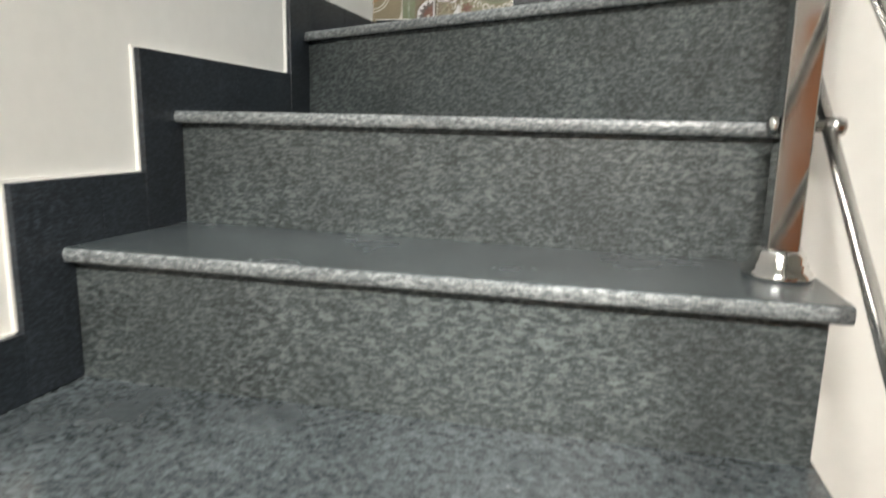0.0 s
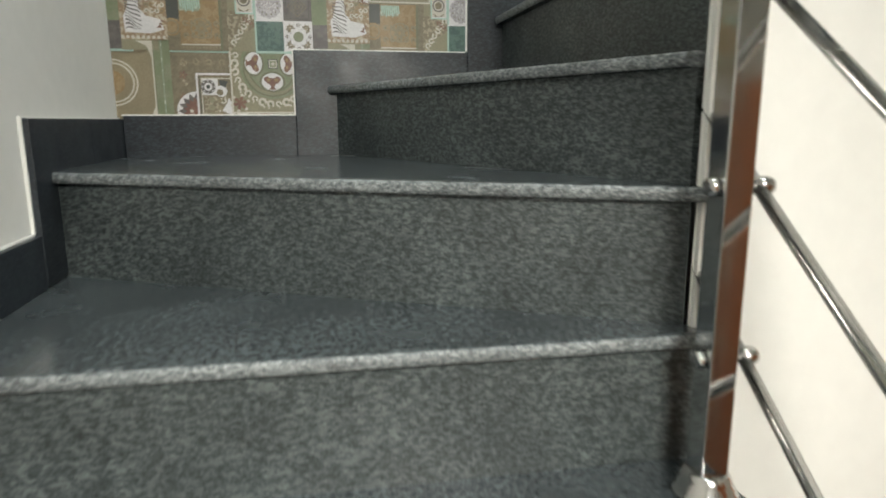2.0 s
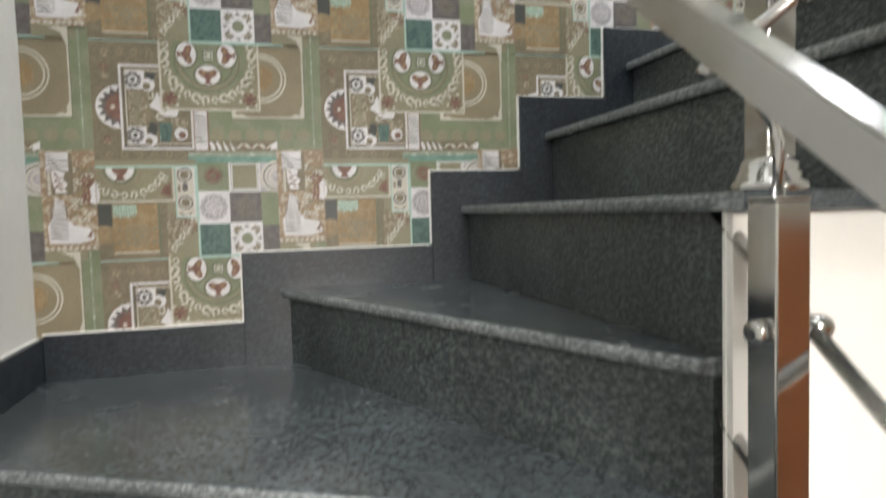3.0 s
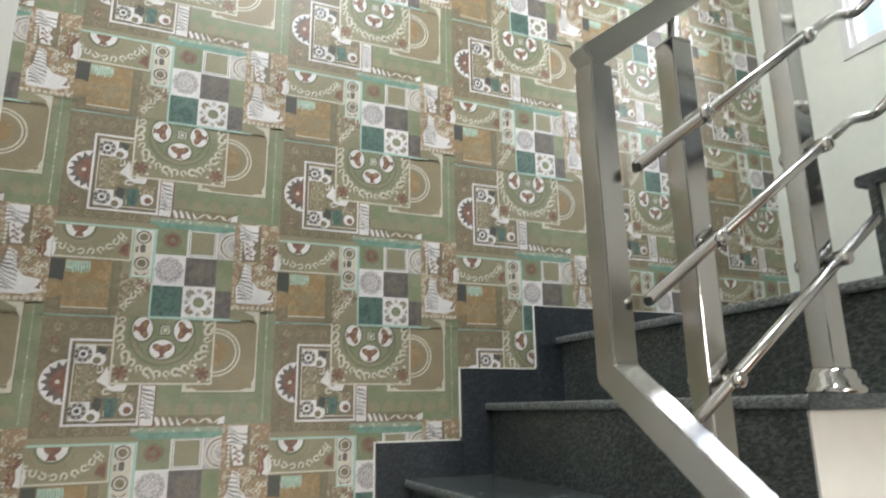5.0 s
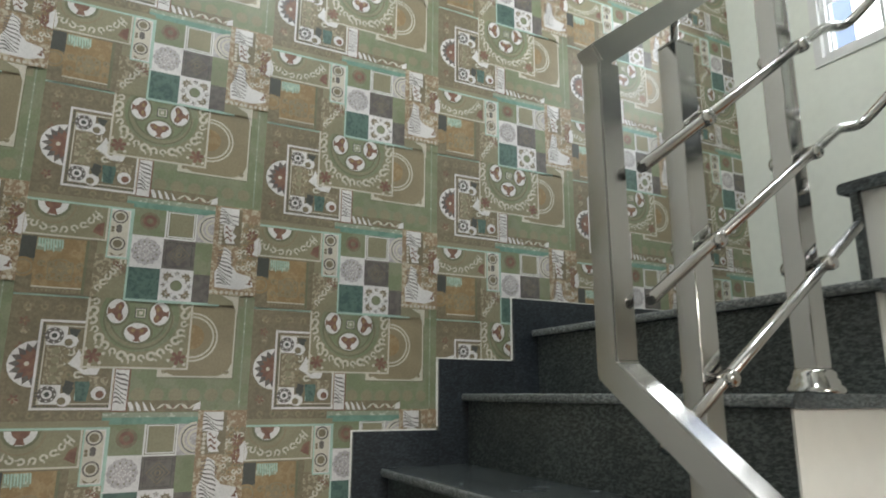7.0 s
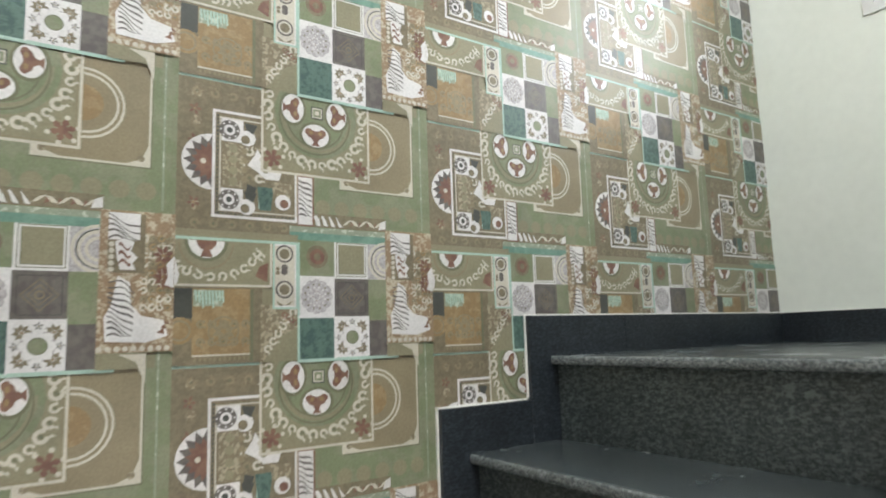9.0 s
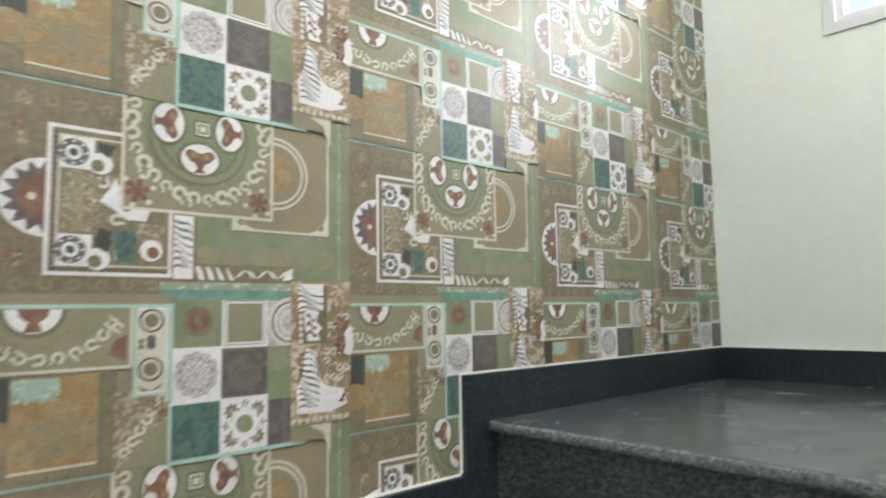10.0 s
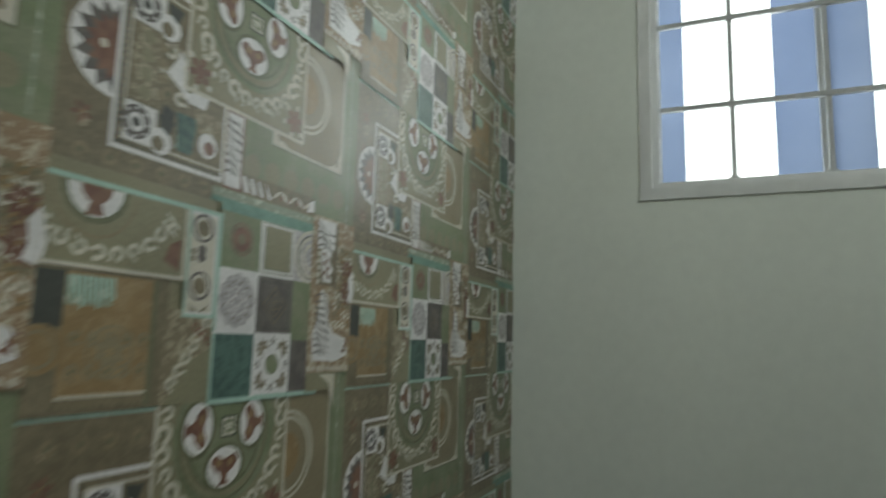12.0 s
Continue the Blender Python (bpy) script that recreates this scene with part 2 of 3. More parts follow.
def shifted(front, d):
    """The front edge moved d into the step."""
    (ax, ay), (bx, by) = front
    v = Vector((bx - ax, by - ay, 0)).normalized()
    inward = Vector((-v.y, v.x, 0)) * d
    return (ax + inward.x, ay + inward.y), (bx + inward.x, by + inward.y)


def cut_at(line, axis, value):
    """The line's second end moved along it to where it meets a value."""
    a, b = line
    f = (value - a[axis]) / (b[axis] - a[axis])
    return a, (a[0] + (b[0] - a[0]) * f, a[1] + (b[1] - a[1]) * f)


STEPS = [
    Step(-1.05, LOW, ((0, -2.765), (IN_X, -2.765)), ((IN_X, -2.48), (0, -2.48))),
    Step(-0.85, -1.05, ((0, -2.515), (IN_X, -2.515)), ((IN_X, -2.23), (0, -2.23))),
    Step(-0.65, -0.85, ((0, -2.27), (IN_X, -2.27)), ((IN_X, -1.98), (0, -1.98))),
    Step(-0.45, -0.65, ((0, -2.024), (IN_X, -2.024)), ((IN_X, -1.77), (0, -1.77))),
    Step(-0.25, -0.45, ((0, -1.82), (IN_X, -1.82)), ((IN_X, -1.52), (0, -1.52))),
    Step(-0.05, -0.25, ((0, -1.572), (IN_X, -1.572)), ((IN_X, -1.21), (0, -1.24))),
    Step(0.152, -0.05, ((0, -1.292), (IN_X + 0.012, -1.265)), ((IN_X + 0.012, -0.99), (0, -0.96))),
    Step(0.352, 0.152, ((0, -1.028), (IN_X, -1.053)), ((IN_X, -0.97), (0, -0.43))),
    Step(0.555, 0.352, ((0, -0.508), (1.018, -1.035)), ((1.026, -1.02), (1.04, -0.9), (0.62, 0), (0, 0))),
    Step(0.738, 0.555, ((0.527, 0), (0.99, -1.0)), ((1.02, -1.0), (1.05, -0.98), (1.05, 0))),
    Step(0.927, 0.738, ((0.998, 0), (1.002, -1.004)), ((1.012, IN_Y), (1.262, IN_Y), (1.262, 0))),
    Step(1.118, 0.927, ((1.238, 0), (1.214, IN_Y)), ((1.5, IN_Y), (1.5, 0))),
    Step(1.309, 1.118, ((1.482, 0), (1.471, IN_Y)), ((XR, IN_Y), (XR, 0))),
]
for i in range(9):
    y = UP_Y - 0.255 * i
    STEPS.append(Step(UP_Z + 0.185 * i, UP_Z + 0.185 * (i - 1), ((UP_X, y), (XR, y)), ((XR, y - 0.28), (UP_X, y - 0.28))))

stairs = thing("staircase", "dark grey granite winding staircase with worn nosings", "staircase", kind="structure")
for k, s in enumerate(STEPS):
    upper = k >= 13
    flip = -1 if upper else 1
    plan = [*s.front, *s.rest]
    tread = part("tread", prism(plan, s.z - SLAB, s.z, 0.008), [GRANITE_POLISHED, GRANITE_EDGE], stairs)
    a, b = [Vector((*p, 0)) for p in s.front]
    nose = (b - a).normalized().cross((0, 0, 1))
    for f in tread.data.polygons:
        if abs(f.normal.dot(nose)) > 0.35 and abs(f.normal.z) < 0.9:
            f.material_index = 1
    f1, f2 = shifted(s.front, 0.022 * flip), shifted(s.front, 0.036 * flip)
    if not upper:
        axis, stop = (0, min(IN_X, s.front[1][0]) - 0.006) if k < 9 else (1, max(IN_Y, s.front[1][1]) + (0.006 if k < 11 else 0.024))
        f1, f2 = cut_at(f1, axis, stop), cut_at(f2, axis, stop)
    part("riser", prism([f1[0], f1[1], f2[1], f2[0]], s.below - 0.002, s.z - SLAB), GRANITE, stairs)
    if upper:
        y = s.front[0][1]
        bm = bmesh.new()
        side = [(y - 0.036, s.z - SLAB), (y - 0.036, s.below - 0.2), (y - 0.3, s.below - 0.012), (y - 0.3, s.z - SLAB)]
        lo = [bm.verts.new((UP_X + 0.034, p, q)) for p, q in side]
        hi = [bm.verts.new((XR, p, q)) for p, q in side]
        bm.faces.new(lo), bm.faces.new(hi[::-1])
        for i in range(4):
            bm.faces.new((lo[i], hi[i], hi[(i + 1) % 4], lo[(i + 1) % 4]))
        bmesh.ops.recalc_face_normals(bm, faces=bm.faces[:])
        part("stair_core", bm, WHITE_WALL, stairs)
    else:
        def held(p):
            return (min(p[0], IN_X - 0.012) if k < 9 else p[0], max(p[1], IN_Y + 0.03) if k > 7 else p[1])

        part("stair_core", prism([f2[0], held(f2[1]), *[held(p) for p in s.rest]], LOW, s.z - SLAB), WHITE_WALL, stairs)


def side_wall(name, outline, axis, a, b):
    """A flat wall with the given outline, from a to b across."""
    bm = bmesh.new()
    at = (lambda v, p, q: (v, p, q)) if axis == "x" else (lambda v, p, q: (p, v, q))
    lo = [bm.verts.new(at(a, *p)) for p in outline]
    hi = [bm.verts.new(at(b, *p)) for p in outline]
    bm.faces.new(lo), bm.faces.new(hi[::-1])
    for i in range(len(lo)):
        m = (i + 1) % len(lo)
        bm.faces.new((lo[i], hi[i], hi[m], lo[m]))
    bmesh.ops.recalc_face_normals(bm, faces=bm.faces[:])
    return part(name, bm, WHITE_WALL, stairs, "smooth white plastered side of the stairs")


MID = IN_Y + 0.02
side_wall("side_wall", [(1.014, LOW), (1.014, 0.927 - SLAB), (1.24, 0.927 - SLAB), (1.24, 1.118 - SLAB), (1.495, 1.118 - SLAB), (1.495, 1.309 - SLAB), (XR, 1.309 - SLAB), (XR, LOW)], "y", MID, MID + 0.017)
outline = [(UP_Y - 0.024, 0.9), (UP_Y - 0.024, UP_Z - SLAB)]
for i in range(9):
    y, z = UP_Y - 0.255 * i, UP_Z + 0.185 * i - SLAB
    outline += [(y - 0.024, z), (y - 0.255 - 0.024, z)]
outline = [outline[0], *outline[2:], (outline[-1][0], outline[-1][1] - 0.42), (-1.25, 1.1), (-1.25, 0.9)]
side_wall("side_wall", outline, "x", UP_X + 0.012, UP_X + 0.033)

# Skirting along both walls
SK, DEEP = 0.097, 0.016
skirting = thing("skirting", "dark grey granite stepped skirting along the stairs", "skirting", kind="structure")
caulk = thing("skirting_filler", "thin white filler line above the granite skirting", "trim", kind="structure")


def skirt(lo, hi):
    part("skirting_slab", box(lo, hi, 0.0015), GRANITE_DARK, skirting)


lead = [(-2.86, -1.05), (-2.62, -0.85), (-2.38, -0.65), (-2.14, -0.45), (-1.9, -0.25), (-1.645, -0.05), (-1.365, 0.152), (-1.108, 0.352), (-0.59, 0.555), (0.0, 0.74)]
for (y, z), (y2, z2) in zip(lead, lead[1:]):
    cut = (y + y2) / 2 + 0.03 if y > -2 else y2
    skirt((0.001, y, z - 0.2), (DEEP, cut, z + SK))
    if cut < y2:
        skirt((0.0012, cut, z - 0.2), (DEEP - 0.0005, y2, z + SK))
    part("filler", box((0.0005, y - 0.005, z + SK), (0.006, y2 - 0.005, z + SK + 0.0035)), CAULK, caulk)
    part("filler", box((0.0005, y - 0.0045, z - 0.2 + SK), (0.006, y, z + SK + 0.0035)), CAULK, caulk)
lead = [(0.017, 0.563), (0.449, 0.732), (0.921, 0.922), (1.168, 1.116), (1.418, 1.305), (XR, 0)]
for (x, z), (x2, z2) in zip(lead, lead[1:]):
    joint = [x, *(q for q in (1.75, 2.12) if x < q < x2), x2]
    for p, q in zip(joint, joint[1:]):
        skirt((p, -DEEP, z - 0.19), (q, 0.002, z + SK))
    part("filler", box((x - 0.005, -0.006, z + SK), (x2 - 0.005, 0.002, z + SK + 0.0035)), CAULK, caulk)
    if x > 0.1:
        part("filler", box((x - 0.0045, -0.006, z - 0.185 + SK), (x, 0.002, z + SK + 0.0035)), CAULK, caulk)
for p, q in ((-0.53, -DEEP), (-0.97, -0.53)):
    skirt((XR - DEEP, p, 1.305), (XR - 0.0005, q, 1.305 + SK))
part("filler", box((XR - 0.006, -0.97, 1.305 + SK), (XR - 0.0005, 0, 1.305 + SK + 0.0035)), CAULK, caulk)

# ---- wallpaper ----
PX, PZ, UX, UZ = 0.512, 0.502, 0.3548, 0.824  # repeat and the place of one motif's corner
ORDER = list(INKS)


class Print:
    """Flat shapes of one wallpaper repeat, in fractions of it, later ones over earlier ones."""

    def __init__(self):
        self.shapes = []

    def poly(self, name, pts):
        self.shapes.append((name, pts))

    def rect(self, name, u0, v0, u1, v1):
        self.poly(name, [(u0, v0), (u1, v0), (u1, v1), (u0, v1)])

    def line(self, name, u0, v0, u1, v1, w=0.008):
        """The four sides of a rectangle."""
        for r in ((u0, v0, u1, v0 + w), (u0, v1 - w, u1, v1), (u0, v0 + w, u0 + w, v1 - w), (u1 - w, v0 + w, u1, v1 - w)):
            self.rect(name, *r)

    def disc(self, name, u, v, r, sides=18, a0=0.0, a1=360.0, squash=1.0):
        n = max(5, int(sides * (a1 - a0) / 360))
        pts = [(u + r * math.cos(radians(a0 + (a1 - a0) * i / n)), v + squash * r * math.sin(radians(a0 + (a1 - a0) * i / n))) for i in range(n if a1 - a0 >= 360 else n + 1)]
        self.poly(name, pts)

    def ring(self, name, u, v, r0, r1, a0=0.0, a1=360.0, sides=22, lift=True):
        n = max(4, int(sides * (a1 - a0) / 360))
        pt = lambda r, i: (u + r * math.cos(radians(a0 + (a1 - a0) * i / n)), v + r * math.sin(radians(a0 + (a1 - a0) * i / n)))
        for i in range(n):
            self.poly(name, [pt(r0, i), pt(r1, i), pt(r1, i + 1), pt(r0, i + 1)])

    def curl(self, name, u, v, r, turn):
        """A small scroll: an open light hook round a dark eye, with a leaf at its end."""
        self.ring(name, u, v, r * 0.42, r * 0.92, turn, turn + 285, 14)
        c, d = math.cos(radians(turn)), math.sin(radians(turn))
        self.disc(name, u + 0.75 * r * c, v + 0.75 * r * d, r * 0.34, 6)
        self.poly(name, [(u + 0.9 * r * d, v - 0.9 * r * c), (u + r * (1.5 * d + 0.3 * c), v + r * (0.3 * d - 1.5 * c)), (u + r * (0.9 * d + 0.5 * c), v + r * (0.5 * d - 0.9 * c))])
        self.disc("ring_shade", u, v, r * 0.3, 6)

    def flower(self, name, u, v, r, petals=5, turn=0.0, tip=None):
        """Narrow petals round an eye."""
        for i in range(petals):
            a = radians(turn + 360.0 * i / petals)
            c, d = math.cos(a), math.sin(a)
            at = lambda x, y: (u + r * (c * x - d * y), v + r * (d * x + c * y))
            self.poly(name, [at(0.12, 0.0), at(0.55, -0.24), at(1.0, 0.0), at(0.55, 0.24)])
            if tip:
                self.disc(tip, *at(1.0, 0.0), r * 0.2, 6)
        self.disc(tip or "ochre", u, v, r * 0.16, 7)

    def blob(self, u, v, ru, rv, turn):
        """A white oval with a brown two-handled vase in it."""
        c, d = math.cos(radians(turn)), math.sin(radians(turn))
        at = lambda a, b: (u + ru * (c * a - d * b), v + rv * (d * a + c * b))
        oval = lambda name, f: self.poly(name, [(u + f * ru * math.cos(2 * math.pi * i / 22), v + f * rv * math.sin(2 * math.pi * i / 22)) for i in range(22)])
        oval("ring_shade", 1.2)
        oval("white", 1.0)
        for a, b, q in ((-0.5, 0.3, 0.3), (0.5, 0.3, 0.3), (-0.3, 0.12, 0.36), (0.3, 0.12, 0.36), (0.0, 0.0, 0.42)):
            e = at(a, b)
            self.poly("rust", [(e[0] + q * ru * math.cos(2 * math.pi * i / 12), e[1] + q * rv * math.sin(2 * math.pi * i / 12)) for i in range(12)])
        self.poly("rust", [at(-0.3, -0.2), at(0.3, -0.2), at(0.14, -0.62), at(0.36, -0.9), at(-0.36, -0.9), at(-0.14, -0.62)])
        for a in (-0.34, 0.34):
            e = at(a, 0.22)
            self.poly("ochre", [(e[0] + 0.16 * ru * math.cos(2 * math.pi * i / 8), e[1] + 0.2 * rv * math.sin(2 * math.pi * i / 8)) for i in range(8)])

    def zebra(self, ink_name, u0, v0, u1, v1, n, lean, wob=0.012):
        """Curving stripes inside a rectangle."""
        for i in range(n):
            c = v0 + (v1 - v0) * (i + 0.1) / n
            h = (v1 - v0) / n * 0.42
            m = 6
            top, low = [], []
            for j in range(m + 1):
                f = j / m
                u = u0 + (u1 - u0) * f
                d = lean * f * f + wob * math.sin(5.0 * f + i * 0.5)
                thick = h * (0.8 + 0.25 * math.sin(2.5 * f + i * 1.1))
                low.append((u, min(v1, max(v0, c + d))))
                top.append((u, min(v1, max(v0, c + d + thick))))
            for j in range(m):
                if top[j][1] - low[j][1] > 0.001 or top[j + 1][1] - low[j + 1][1] > 0.001:
                    self.poly(ink_name, [low[j], low[j + 1], top[j + 1], top[j]])


def motif():
    p = Print()
    L, R, B, T = -0.42, 0.58, -0.543, 0.457
    p.rect("olive", L, B, R, T)
    # brown ground at the lower left
    p.rect("brown", L, -0.543, 0.0, 0.0)
    for i in range(5):
        p.disc("scroll", -0.36, -0.06 - 0.1 * i, 0.018, 8)
    for i in range(6):
        p.curl("khaki", -0.36 + 0.062 * i, -0.52, 0.017, 120 * i)
        p.curl("khaki", -0.36 + 0.062 * i, -0.055, 0.017, 90 + 75 * i)
    for i in range(4):
        p.flower("rust", -0.365, -0.12 - 0.11 * i, 0.024, 5, 40 * i)
    p.line("mint", L, -0.008, -0.13, 0.0, 0.008)
    # green carpet with an inner khaki field at the lower right
    p.rect("green", 0.0, -0.543, R, 0.0)
    p.rect("green", 0.53, -0.543, R, 0.08)
    p.rect("pale_green", 0.537, -0.49, 0.543, 0.06)
    p.rect("khaki", 0.36, -0.543, R, -0.5)
    for i in range(7):
        p.rect("ochre", 0.44 + 0.016 * i, -0.515, 0.45 + 0.016 * i, -0.508)
    for i in range(6):
        p.disc("olive", 0.1 + 0.078 * i, -0.43, 0.031, 10)
    p.rect("khaki", 0.17, -0.35, 0.5, 0.02)
    p.line("cream", 0.17, -0.35, 0.5, 0.05, 0.007)
    p.rect("ring_shade", 0.5, -0.35, 0.504, 0.0)
    p.rect("ring_shade", 0.17, -0.355, 0.504, -0.35)
    for u, v, du, dv in ((0.493, -0.343, -1, 1), (0.493, 0.04, -1, -1), (0.177, -0.343, 1, 1)):
        p.poly("cream", [(u, v), (u + 0.065 * du, v), (u + 0.02 * du, v + 0.018 * dv), (u, v + 0.065 * dv)])
        p.disc("scroll", u + 0.022 * du, v + 0.02 * dv, 0.012, 7)
    p.disc("ochre", 0.3, -0.161, 0.06, 18)
    for r0, r1 in ((0.092, 0.1), (0.109, 0.117)):
        p.ring("cream", 0.305, -0.161, r0, r1, -92, 92, 26)
    # framed box with two rosettes and half a medallion beside it
    p.disc("white", -0.306, -0.303, 0.1, 22)
    for r, q in ((0.095, 0), (0.07, 11)):
        p.flower(("grey_brown", "rust")[q > 0], -0.306, -0.303, r, 16, q)
    p.disc("rust", -0.306, -0.303, 0.034, 10)
    p.disc("cream", -0.335, -0.303, 0.01, 7)
    p.rect("brown", -0.306, -0.5, -0.01, -0.11)
    p.line("white", -0.306, -0.497, 0.0, -0.11, 0.01)
    for i in range(26):
        p.rect("dark", -0.292, -0.485 + 0.014 * i, -0.285, -0.478 + 0.014 * i)
    for i in range(20):
        p.rect("dark", -0.285 + 0.014 * i, -0.485, -0.278 + 0.014 * i, -0.478)
    p.line("cream", -0.282, -0.473, 0.0, -0.134, 0.005)
    for v in (-0.179, -0.431):
        p.rect("white", -0.276, v - 0.042, -0.2, v + 0.04)
        p.disc("grey_brown", -0.248, v, 0.036, 16)
        p.disc("white", -0.248, v, 0.02, 12)
        p.disc("dark", -0.248, v, 0.011, 8)
        for i in range(8):
            a = radians(45 * i)
            p.disc("white", -0.248 + 0.029 * math.cos(a), v + 0.029 * math.sin(a), 0.004, 5)
        p.disc("white", -0.185, v - 0.022, 0.03, 9)
        p.disc("brown", -0.192, v - 0.028, 0.017, 8)
        p.poly("dark", [(-0.196, v + 0.035), (-0.15, v + 0.03), (-0.165, v - 0.005), (-0.19, v + 0.01)])
    for i in range(12):
        p.curl(("scroll", "khaki", "cream")[i % 3], -0.245 + 0.034 * (i % 4), -0.25 - 0.048 * (i // 4), 0.018, 70 * i)
    p.rect("scroll", -0.27, -0.385, -0.2, -0.225)
    for i in range(4):
        p.disc("olive", -0.235, -0.245 - 0.04 * i, 0.016, 8)
        p.disc("khaki", -0.195, -0.25 - 0.035 * i, 0.012, 7)
    p.poly("white", [(-0.185, -0.3), (-0.16, -0.262), (-0.15, -0.235), (-0.135, -0.262), (-0.06, -0.315), (-0.07, -0.345), (-0.12, -0.345), (-0.15, -0.32)])
    p.disc("olive", -0.12, -0.312, 0.012, 7)
    p.rect("mint", -0.145, -0.455, -0.1, -0.38)
    p.poly("teal", [(-0.14, -0.46), (-0.1, -0.46), (-0.09, -0.375), (-0.15, -0.375)])
    p.poly("scroll", [(-0.1, -0.35), (-0.02, -0.355), (-0.03, -0.41), (-0.09, -0.4)])
    p.disc("white", -0.055, -0.425, 0.03, 10)
    p.disc("rust", -0.05, -0.43, 0.017, 8)
    p.poly("dark", [(-0.185, -0.37), (-0.152, -0.38), (-0.16, -0.41), (-0.19, -0.4)])
    # striped corner and leaf border under the medallion
    p.rect("brown", 0.0, -0.507, 0.37, -0.455)
    p.rect("rust", 0.0, -0.507, 0.065, -0.315)
    p.rect("white", 0.004, -0.5, 0.058, -0.32)
    p.zebra("grey_brown", 0.006, -0.47, 0.056, -0.32, 8, -0.025, 0.006)
    for i in range(4):
        u = 0.075 + 0.03 * i
        p.poly("white", [(u, -0.5), (u + 0.016, -0.502), (u + 0.012 - 0.004 * i, -0.48), (u - 0.004 * i, -0.462), (u - 0.012, -0.464)])
    for i in range(5):
        u = 0.2 + 0.034 * i
        k = (-1) ** i
        p.poly("cream", [(u - 0.02, -0.482 - 0.012 * k), (u - 0.004, -0.49), (u + 0.02, -0.482 + 0.014 * k), (u, -0.474)])
        p.poly("rust", [(u + 0.012, -0.496), (u + 0.028, -0.488), (u + 0.018, -0.474)])
    p.poly("white", [(0.335, -0.5), (0.368, -0.495), (0.368, -0.46), (0.345, -0.47)])
    p.rect("pale_green", -0.03, -0.53, 0.37, -0.509)
    p.rect("sea", -0.03, -0.543, 0.37, -0.53)
    # medallion carpet
    p.rect("olive", -0.137, -0.316, 0.3, 0.2)
    p.line("cream", -0.137, -0.316, 0.3, 0.2, 0.009)
    p.line("khaki", -0.125, -0.304, 0.288, 0.2, 0.004)
    p.disc("green", 0.078, -0.075, 0.165, 26)
    p.ring("olive", 0.078, -0.075, 0.13, 0.145, 175, 365, 26)
    for i in range(20):
        a = radians(152 + 12.4 * i)
        p.curl("cream", 0.078 + 0.19 * math.cos(a), -0.07 + 0.197 * math.sin(a), (0.021, 0.017, 0.024)[i % 3], math.degrees(a) + 60 + 25 * (i % 3))
    for i in range(7):
        p.curl("scroll", -0.108 + 0.012 * i, 0.03 + 0.022 * i, 0.014, 50 * i)
    for u, v in ((-0.095, -0.262), (0.252, -0.262)):
        p.flower("rust", u, v, 0.042, 6, 15, "cream")
        p.disc("rust", u, v, 0.016, 8)
    for r0 in (0.112, 0.138):
        p.ring("ring_shade", 0.072, -0.085, r0, r0 + 0.006, 150, 390, 34)
    for u, v, ru, rv, turn in ((-0.018, -0.058, 0.043, 0.056, -90), (0.158, -0.06, 0.042, 0.054, 90), (0.072, -0.152, 0.054, 0.045, 0)):
        p.blob(u, v, ru, rv, turn)
    p.rect("dark", 0.054, -0.085, 0.102, -0.037)
    p.rect("cream", 0.058, -0.081, 0.098, -0.041)
    p.rect("green", 0.063, -0.076, 0.093, -0.046)
    p.rect("cream", 0.07, -0.069, 0.086, -0.053)
    # ochre panel
    p.rect("brown", L, 0.0, -0.13, 0.26)
    p.rect("dark", L, 0.155, -0.36, 0.255)
    p.disc("ochre", -0.4, 0.115, 0.045, 14)
    p.ring("khaki", -0.4, 0.115, 0.028, 0.035)
    p.rect("ochre", -0.362, 0.03, -0.165, 0.255)
    p.rect("pale_green", -0.36, 0.195, -0.265, 0.25)
    for i in range(9):
        p.poly("mint", [(-0.356 + 0.011 * i, 0.248), (-0.35 + 0.011 * i, 0.25), (-0.347 + 0.011 * i, 0.215 - 0.006 * (i * i % 7)), (-0.352 + 0.011 * i, 0.212 - 0.006 * (i * i % 7))])
    for i in range(10):
        p.curl("khaki", -0.335 + 0.037 * (i % 5), 0.075 + 0.06 * (i // 5), 0.016, 80 * i)
    p.ring("khaki", -0.26, 0.11, 0.046, 0.052)
    p.flower("khaki", -0.26, 0.11, 0.04, 8, 20)
    p.rect("cream", -0.36, 0.028, -0.165, 0.034)
    for i in range(12):
        p.rect("khaki", -0.355 + 0.016 * i, 0.012, -0.347 + 0.016 * i, 0.024)
    p.rect("ring_shade", -0.172, 0.005, -0.16, 0.255)
    p.rect("brown", -0.16, 0.005, -0.135, 0.255)
    p.rect("scroll", -0.135, 0.0, 0.0, 0.2)
    p.poly("olive", [(-0.125, 0.0), (0.0, 0.0), (0.0, 0.12), (-0.06, 0.09)])
    for i in range(6):
        p.curl("cream", -0.108 + 0.018 * i, 0.045 + 0.026 * i, 0.016, 65 * i)
    for i in range(4):
        p.curl("rust", -0.05 + 0.014 * i, 0.165 - 0.01 * i, 0.011, 90 * i)
    # half medallion strip
    p.rect("olive", L, 0.262, -0.095, 0.425)
    p.rect("mint", L, 0.42, 0.0, 0.43)
    p.rect("cream", L, 0.262, -0.095, 0.27)
    p.rect("cream", -0.103, 0.27, -0.095, 0.42)
    p.ring("khaki", -0.32, 0.41, 0.085, 0.092, 180, 360)
    p.disc("ring_shade", -0.32, 0.418, 0.072, 18, 180, 360)
